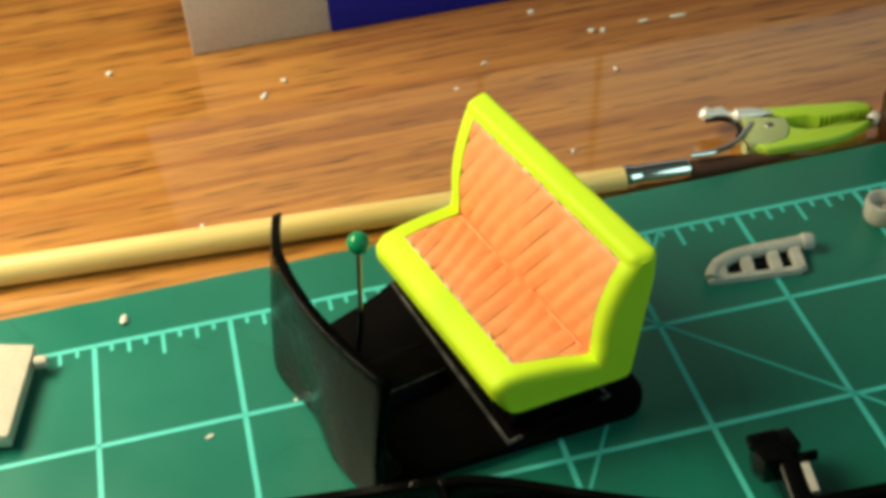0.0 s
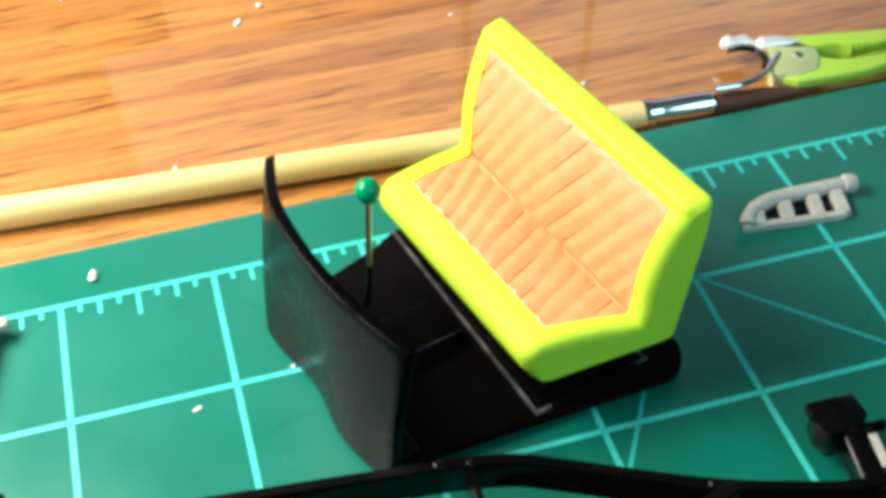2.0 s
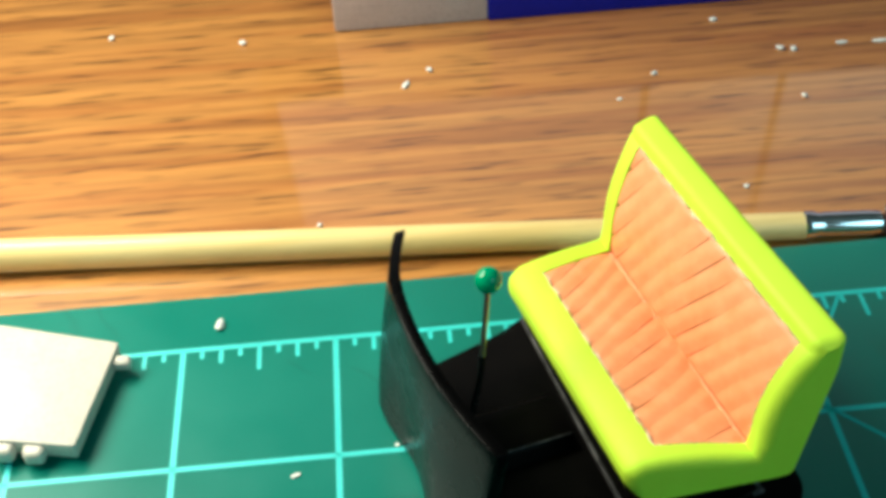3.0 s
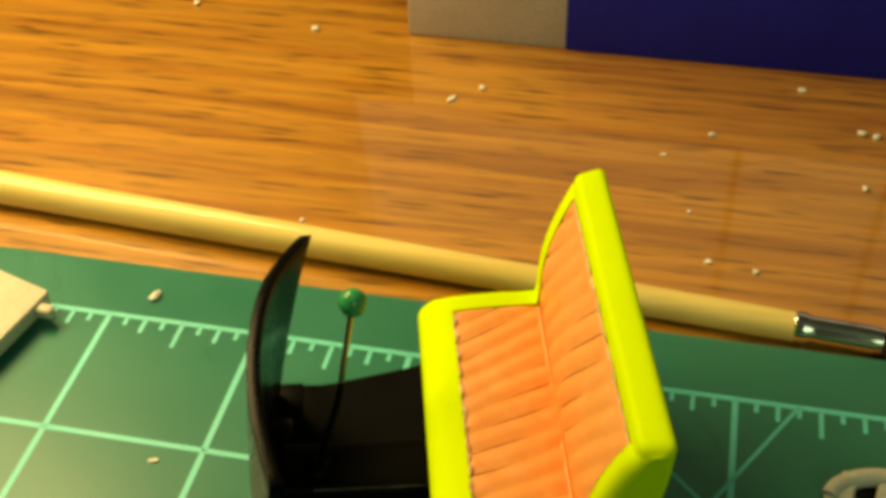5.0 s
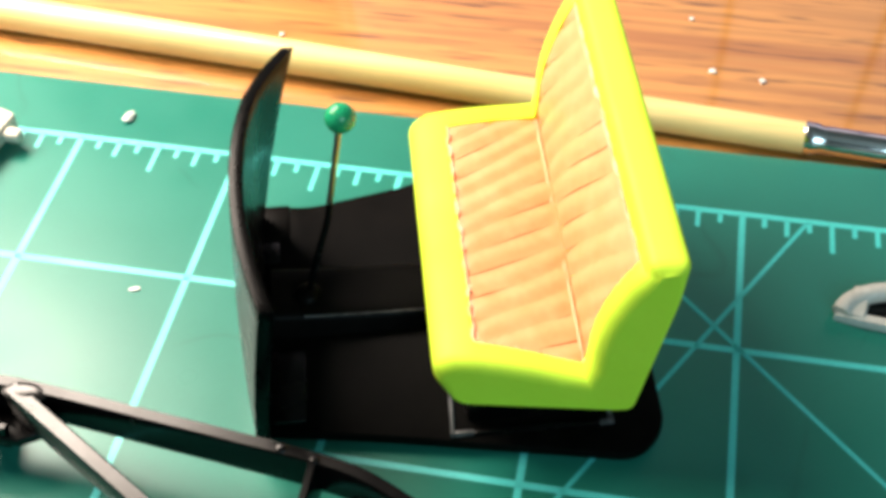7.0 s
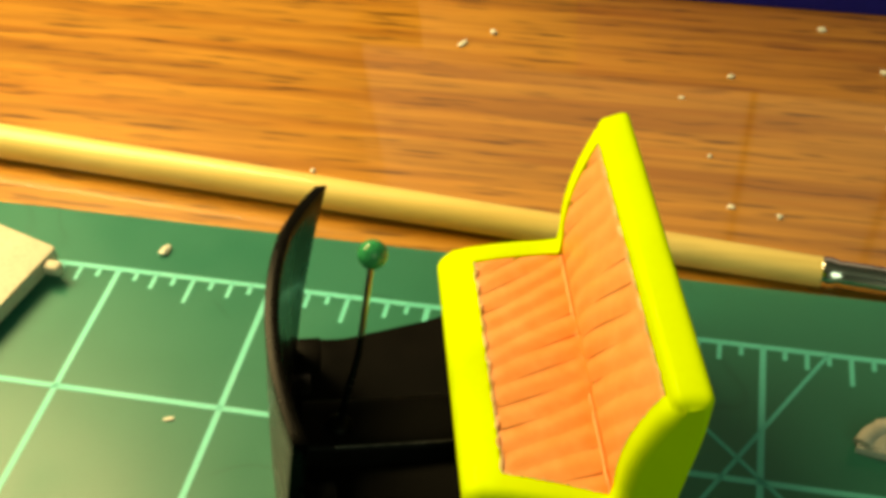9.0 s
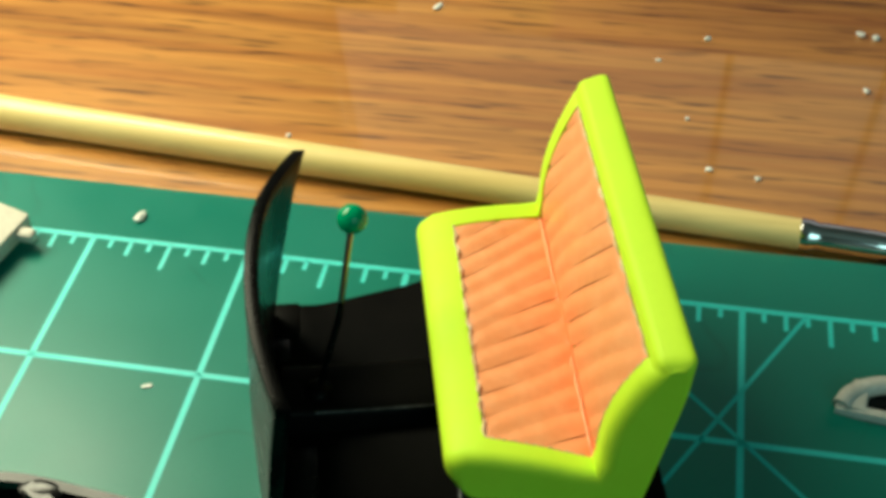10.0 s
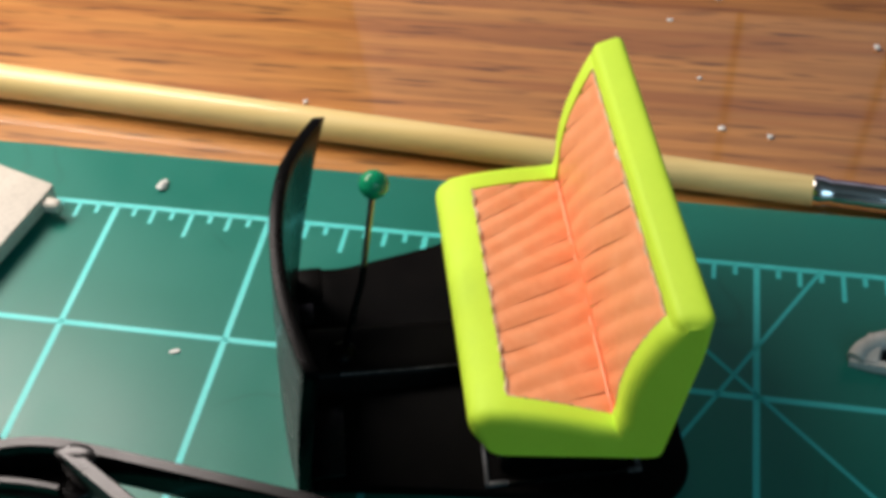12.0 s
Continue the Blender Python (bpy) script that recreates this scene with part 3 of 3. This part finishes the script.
for fx_, fy_ in ((11, -54.6), (131, -78)):
    part("foot", add_block(bmesh.new(), fx_ - 1.5, fx_ + 1.5, fy_ - 1.2, fy_ + 1.2, 0, 5, 0.2), M_BLACK_MATT, chassis)
RAIL2 = [(x, -162 - y, z) for x, y, z in RAIL]
part("side_rail", add_beam(bmesh.new(), smooth_line(RAIL2), 2.5, 10.6), M_BLACK_MATT, chassis)
part("diagonal_brace", add_beam(bmesh.new(), [(14.8, -54.9, 11.45), (24.5, -60.6, 11.3), (35, -66.8, 11.2), (58, -80.6, 11.0), (74, -90.5, 10.8)], 2.1, 4.5), M_SHEEN, chassis)
part("diagonal_brace", add_beam(bmesh.new(), [(86.0, -71.8, 10.95), (77, -75.3, 10.7), (58, -83, 10.6), (40, -90, 10.6)], 2.3, 3.5), M_SHEEN, chassis)
part("joint_pad", add_ball(bmesh.new(), (16.6, -55.1, 11.0), 2.0, 1.5, 0.8, 0.26, 18), M_SHEEN, chassis)
part("cross_member", add_beam(bmesh.new(), [(53.3, -58.4, 11.4), (53.2, -66, 10.8), (54, -80, 10.6), (55, -100, 10.6)], 1.0, 6.5), M_BLACK_MATT, chassis)
part("front_ridge", add_beam(bmesh.new(), smooth_line([(14.6, -58.4, 8.0), (10, -58.3, 8.2), (5, -58.7, 8.2), (-2, -60.2, 8.0)]), 0.9, 4.0), M_BLACK_MATT, chassis)
part("front_plate", add_prism(bmesh.new(), [(-4, -61.4), (6, -59.4), (16, -59.2), (19, -57.4), (14, -54.6), (6, -56.0), (0, -58.6)], 5.0, 6.4, 0.3), M_BLACK, chassis)
part("floor_plate", add_prism(bmesh.new(), [(56.0, -61.5), (84, -72.5), (84, -96), (57, -96)], 2.4, 3.8, 0.3), M_BLACK, chassis)
for k, (lx, ly) in enumerate(((61, -65.5), (65, -66.6), (69, -67.7), (73, -68.8))):
    part("louvre", add_block(bmesh.new(), lx - 0.3, lx + 0.3, ly - 1.0, ly + 1.0, 3.6, 4.7, 0.15), M_WORN_GLINT, chassis)
for bx_, by_, bz_, br in ((49.3, -57.7, 11.3, 0.8), (53.5, -58.6, 11.35, 0.6), (83.6, -70.9, 10.7, 0.9), (86.4, -72.0, 10.6, 0.7)):
    part("mounting_boss", add_ball(bmesh.new(), (bx_, by_, bz_), br, 1, 1, 0.4, 14), M_BLACK_MATT, chassis)
part("front_bracket", add_beam(bmesh.new(), smooth_line([(7, -55.4, 9.6), (0, -52.0, 9.4), (-9.5, -47.6, 9.4), (-18, -46.0, 9.0)]), 2.6, 4.5), M_BLACK_MATT, chassis)
for t in (0.2, 0.45, 0.7):
    part("rib", add_beam(bmesh.new(), [(6.2 - 9 * t, -54.2 + 4.6 * t, 10.4), (5.2 - 9 * t, -56.4 + 4.6 * t, 10.2)], 0.9, 1.2, 0.2), M_SHEEN, chassis)
part("upright_peg", add_block(bmesh.new(), -10.6, -7.4, -48.2, -45.6, 6, 12.4, 0.5), M_BLACK_MATT, chassis)

# ---- small loose parts ----
arm = thing("suspension_arm", None, "dull black plastic suspension arm with a bare pale edge", "model part")
part("end_block", add_prism(bmesh.new(), rounded([(103.4, -60.6), (109.8, -60.4), (110.2, -64.5), (107.5, -66.6), (103.4, -66.4), (102.4, -64)], 0.45), 2.6, 8.0, 0.35), M_BLACK, arm)
part("end_cap", add_block(bmesh.new(), 102.4, 107.6, -62.6, -60.4, 6.2, 8.3, 0.4), M_BLACK, arm)
part("link", add_beam(bmesh.new(), [(107.6, -63.6, 7.5), (106.9, -69, 7.3), (106.0, -74.5, 7.4), (104.5, -86, 8.0)], 3.5, 4.2), M_BLACK, arm)
part("spur", add_beam(bmesh.new(), [(108.5, -66.0, 7.6), (111.9, -66.3, 7.8)], 1.0, 1.6, 0.2), M_BLACK, arm)
part("bare_edge", add_beam(bmesh.new(), [(109.3, -67.4, 7.2), (108.5, -73.0, 7.2)], 1.6, 2.0, 0.2), M_GREY, arm, "bare pale plastic edge")
part("bare_edge", add_beam(bmesh.new(), [(108.2, -75.2, 7.3), (106.9, -84, 7.8)], 1.4, 2.0, 0.2), M_GREY, arm, "bare pale plastic edge")

header_pipe = thing("exhaust_header", pose(0.0123, -0.0013, -0.0006) @ Matrix.Scale(0.9, 4), "bare grey plastic exhaust header lying on the green mat", "model part")
part("collector", add_tube(bmesh.new(), smooth_line([(114.2, -17.6, 1.5), (115.6, -15.6, 2.0), (118.6, -13.9, 2.4), (122.4, -13.2, 2.6), (130, -13.3, 2.6), (137, -13.4, 2.6)], 4), 1.5, 12), M_GREY, header_pipe)
part("end_collar", add_tube(bmesh.new(), [(135.8, -13.5, 2.6), (136.2, -13.5, 2.6), (138.0, -13.8, 2.6), (138.6, -13.9, 2.6)], [1.5, 1.9, 1.9, 1.5], 14), M_GREY, header_pipe)
part("flange", add_beam(bmesh.new(), [(113.4, -17.6, 1.6), (117, -18.4, 2.1), (125, -19.4, 2.1), (133.0, -20.3, 2.1)], 1.7, 1.4, 0.4), M_GREY, header_pipe)
# Black sheet that stands for the shade between the ports.
part("shade_core", add_prism(bmesh.new(), [(115.5, -18.4), (134.5, -20.4), (136, -14.2), (119, -14.4)], 0.75, 1.5, 0.1), M_BLACK, header_pipe, "black sheet standing in for shade in the openings")
for px in (116.4, 122.2, 128.1, 133.0):
    y0 = -17.8 - (px - 114) * 0.12
    part("port", add_beam(bmesh.new(), [(px - 0.1, y0 - 0.3, 2.3), (px + 0.4, (y0 - 14) / 2, 2.9), (px + 1.0, -13.4, 3.1)], 2.7, 1.6, 0.5), M_GREY, header_pipe)


def cup(x, y, r, h, tilt):
    """A small open plastic cup with a rolled rim."""
    ob = thing("plastic_cup", pose(x * MM, y * MM, 0, tilt, 0, 0), "small pale grey plastic cup lying among model parts", "model part", "pale plastic cups")
    prof = [(0.01, 0.3), (r * 0.92, 0.2), (r, 0.9), (r, h - 0.5), (r * 0.96, h), (r * 0.8, h), (r * 0.76, h - 0.6), (r * 0.72, h * 0.45), (0.01, h * 0.4)]
    rings = [[(p * math.cos(2 * math.pi * k / 24), p * math.sin(2 * math.pi * k / 24), z) for k in range(24)] for p, z in prof]
    part("shell", add_loft(bmesh.new(), rings), M_GREY, ob)
    return ob


cup(153.4, -9.6, 3.4, 4.6, 0)
cup(154.6, -17.6, 3.6, 4.6, 0)

panel = thing("cream_panel", None, "cream plastic model panel with moulded pegs lying on the mat", "model part")
part("sheet", add_prism(bmesh.new(), rounded([(-35, 5.4), (-30.5, 6.2), (-9.9, -0.6), (-14.4, -22.2), (-38.5, -17)], [0.3, 0.6, 0.6, 0.5, 0.5], 3), 1.0, 4.0, 0.3), M_WHITE, panel)
part("peg", add_prism(bmesh.new(), rounded([(-10.4, -2.6), (-7.8, -3.0), (-7.8, -5.0), (-10.8, -4.8)], 0.7), 1.4, 3.4, 0.6, 3), M_WHITE, panel)
part("peg", add_prism(bmesh.new(), rounded([(-22.8, -19.2), (-19.0, -20.0), (-19.4, -22.9), (-22.6, -22.6)], 1.0), 0.6, 3.4, 0.8, 3), M_WHITE, panel)
part("peg", add_prism(bmesh.new(), rounded([(-27.6, -18.2), (-23.8, -19.0), (-24.2, -21.9), (-27.4, -21.6)], 1.0), 0.6, 3.4, 0.8, 3), M_WHITE, panel)
part("rib", add_block(bmesh.new(), -34, -16, -14, -12.6, 0, 1.2, 0.2), M_WHITE, panel)
part("rib", add_block(bmesh.new(), -32, -14, -3.6, -2.2, 0, 1.2, 0.2), M_WHITE, panel)

clip = thing("crocodile_clip", None, "crocodile clip with lime vinyl grips and bright steel jaws", "clip")
teeth = [(167.0 - 0.55 * k, 22.3 + 0.1 * (k // 6) + (0.65 if k % 2 else 0.0)) for k in range(21)]
part("grip", add_prism(bmesh.new(), [(141, 30.6), (150.2, 28.8), (155.7, 27.8), (161.3, 26.6), (165.3, 26.0), (167.6, 24.6), (168.2, 23.0)] + teeth + [(155.0, 23.4), (153.4, 24.4), (149.8, 24.7), (146, 25.6), (141, 27.2)], -3.0, 2.2, 0.25, 2), M_CLIP, clip, "lime vinyl sleeve with a toothed edge")
part("grip", add_prism(bmesh.new(), rounded([(139.0, 18.6), (141.3, 16.2), (145.3, 15.8), (150.5, 15.5), (155.2, 15.4), (159.5, 15.9), (164, 17.6), (167.2, 19.6), (162.2, 20.4), (157.9, 20.3), (153.9, 19.9), (151.9, 20.5), (149.6, 21.7), (148.4, 23.6), (146.1, 24.4), (142, 24.0), (139.4, 21.5)], 0.6, 3), -0.6, 1.8, 0.7, 3), M_CLIP, clip)
part("pivot_plate", add_prism(bmesh.new(), rounded([(140.4, 29.0), (140.0, 25.8), (137.2, 20.6), (138.4, 18.7), (142, 17.4), (146.4, 18.2), (148.4, 21.4), (149.2, 25.0), (146, 28.0)], 0.9, 3), -2.0, 2.2, 0.5), M_PIVOT, clip, "pale steel jaw plate")
part("rivet", add_ball(bmesh.new(), (144.6, 23.3, 2.1), 1.0, 1, 1, 0.5, 16), M_PINSTEEL, clip)
part("upper_jaw", add_tube(bmesh.new(), [(138.8, 29.4, 1.6), (139.6, 29.3, 1.6), (143, 28.6, 1.7), (148.5, 27.4, 1.4)], [1.0, 1.7, 1.6, 0.6], 14), M_TIN, clip)
part("jaw_tip", add_tube(bmesh.new(), [(132.2, 31.8, 1.5), (133, 32.0, 1.5), (134, 32.0, 1.5), (135, 31.8, 1.5), (136, 31.9, 1.5), (137.2, 31.6, 1.5), (138.2, 31.0, 1.5), (139.4, 29.6, 1.5)], [0.5, 1.4, 1.7, 1.2, 1.2, 1.4, 0.7, 0.6], 14), M_TIN, clip)
part("lower_jaw", add_tube(bmesh.new(), smooth_line([(124.4, 17.5, 2.8), (127, 17.4, 2.7), (129.9, 17.5, 2.6), (135.0, 19.2, 2.4), (138.4, 22.2, 2.2), (141.4, 25.2, 2.0)]), 0.62, 10), M_STEEL, clip)
# Black rod for the shade and dark reflection under the upper jaw.
part("jaw_shade", add_tube(bmesh.new(), smooth_line([(133.2, 30.7, 0.9), (136.4, 30.3, 0.9), (138.6, 28.6, 0.9), (139.0, 25.8, 0.9), (137.6, 23.0, 1.0)]), 0.6, 10), M_BLACK, clip, "black rod painted as shade inside the jaws")
part("end_screw", add_ball(bmesh.new(), (167.6, 20.2, 0.6), 1.7, 1.1, 1, 1, 16), M_TIN, clip)

cap = thing("bottle_cap", pose(0.176, 0.0165, 0), "dark brown ribbed plastic bottle cap at the mat's edge", "bottle cap")
cap_bm = bmesh.new()
cap_rings = []
for p, z in ((0.01, -3.0), (7.6, -3.0), (8.0, -2.4), (8.0, 6.4), (7.2, 7.4), (0.01, 7.6)):
    cap_rings.append([((p + (0.18 if k % 2 and 7.9 < p else 0)) * math.cos(2 * math.pi * k / 48), (p + (0.18 if k % 2 and 7.9 < p else 0)) * math.sin(2 * math.pi * k / 48), z) for k in range(48)])
part("shell", add_loft(cap_bm, cap_rings), M_BROWN, cap)


def crumb(x, y, z, size, stretch, turn, seed):
    """A chip of plastic with broken faces."""
    rng = random.Random(seed)
    bm = bmesh.new()
    bmesh.ops.create_icosphere(bm, subdivisions=1, radius=1.0)
    for v in bm.verts:
        v.co = Vector((v.co.x * size * stretch, v.co.y * size, v.co.z * size * 0.6)) * (0.7 + 0.5 * rng.random()) * MM
    low = min(v.co.z for v in bm.verts)
    ob = obj("plastic_crumb", bm, M_CHIP, None, False)
    ob.matrix_world = pose(x * MM, y * MM, z * MM - low - 0.00003, 0, 0, turn)
    return tagged(ob, "tiny white chip of cut plastic", "crumb", "plastic crumbs")


for n, (x, y, size, stretch, turn) in enumerate(((6, 99, 0.9, 1.0, 0), (41.5, 77.2, 0.75, 2.1, 60), (47, 82, 0.8, 1.0, 0), (94.6, 74, 0.7, 1.1, 20), (123.4, 79.6, 0.9, 1.2, 0), (126.2, 78.8, 0.8, 1.0, 50),
                                                 (123.4, 61.4, 0.7, 1.3, 70), (91.8, 48.6, 0.5, 1.2, 10), (96, 35, 0.66, 1.1, 30), (104.1, 33.8, 0.62, 1.1, 80), (22.8, 33, 0.5, 1.5, 90),
                                                 (112, 93.3, 0.7, 1.6, 5), (137, 80.0, 0.55, 3.0, 3), (146, 79.6, 0.6, 4.0, 2), (85.8, 65.8, 0.4, 1.8, 0), (-24, 105.4, 0.8, 1.0, 0))):
    crumb(x, y, TABLE_Z, size, stretch, turn, n)
for n, (x, y, size, stretch, turn) in enumerate(((5.9, 5.2, 0.95, 1.9, 75), (18.9, -28.7, 0.36, 2.5, 25), (34.5, -24.6, 0.35, 1.4, 0))):
    crumb(x, y, 0.0, size, stretch, turn, 50 + n)
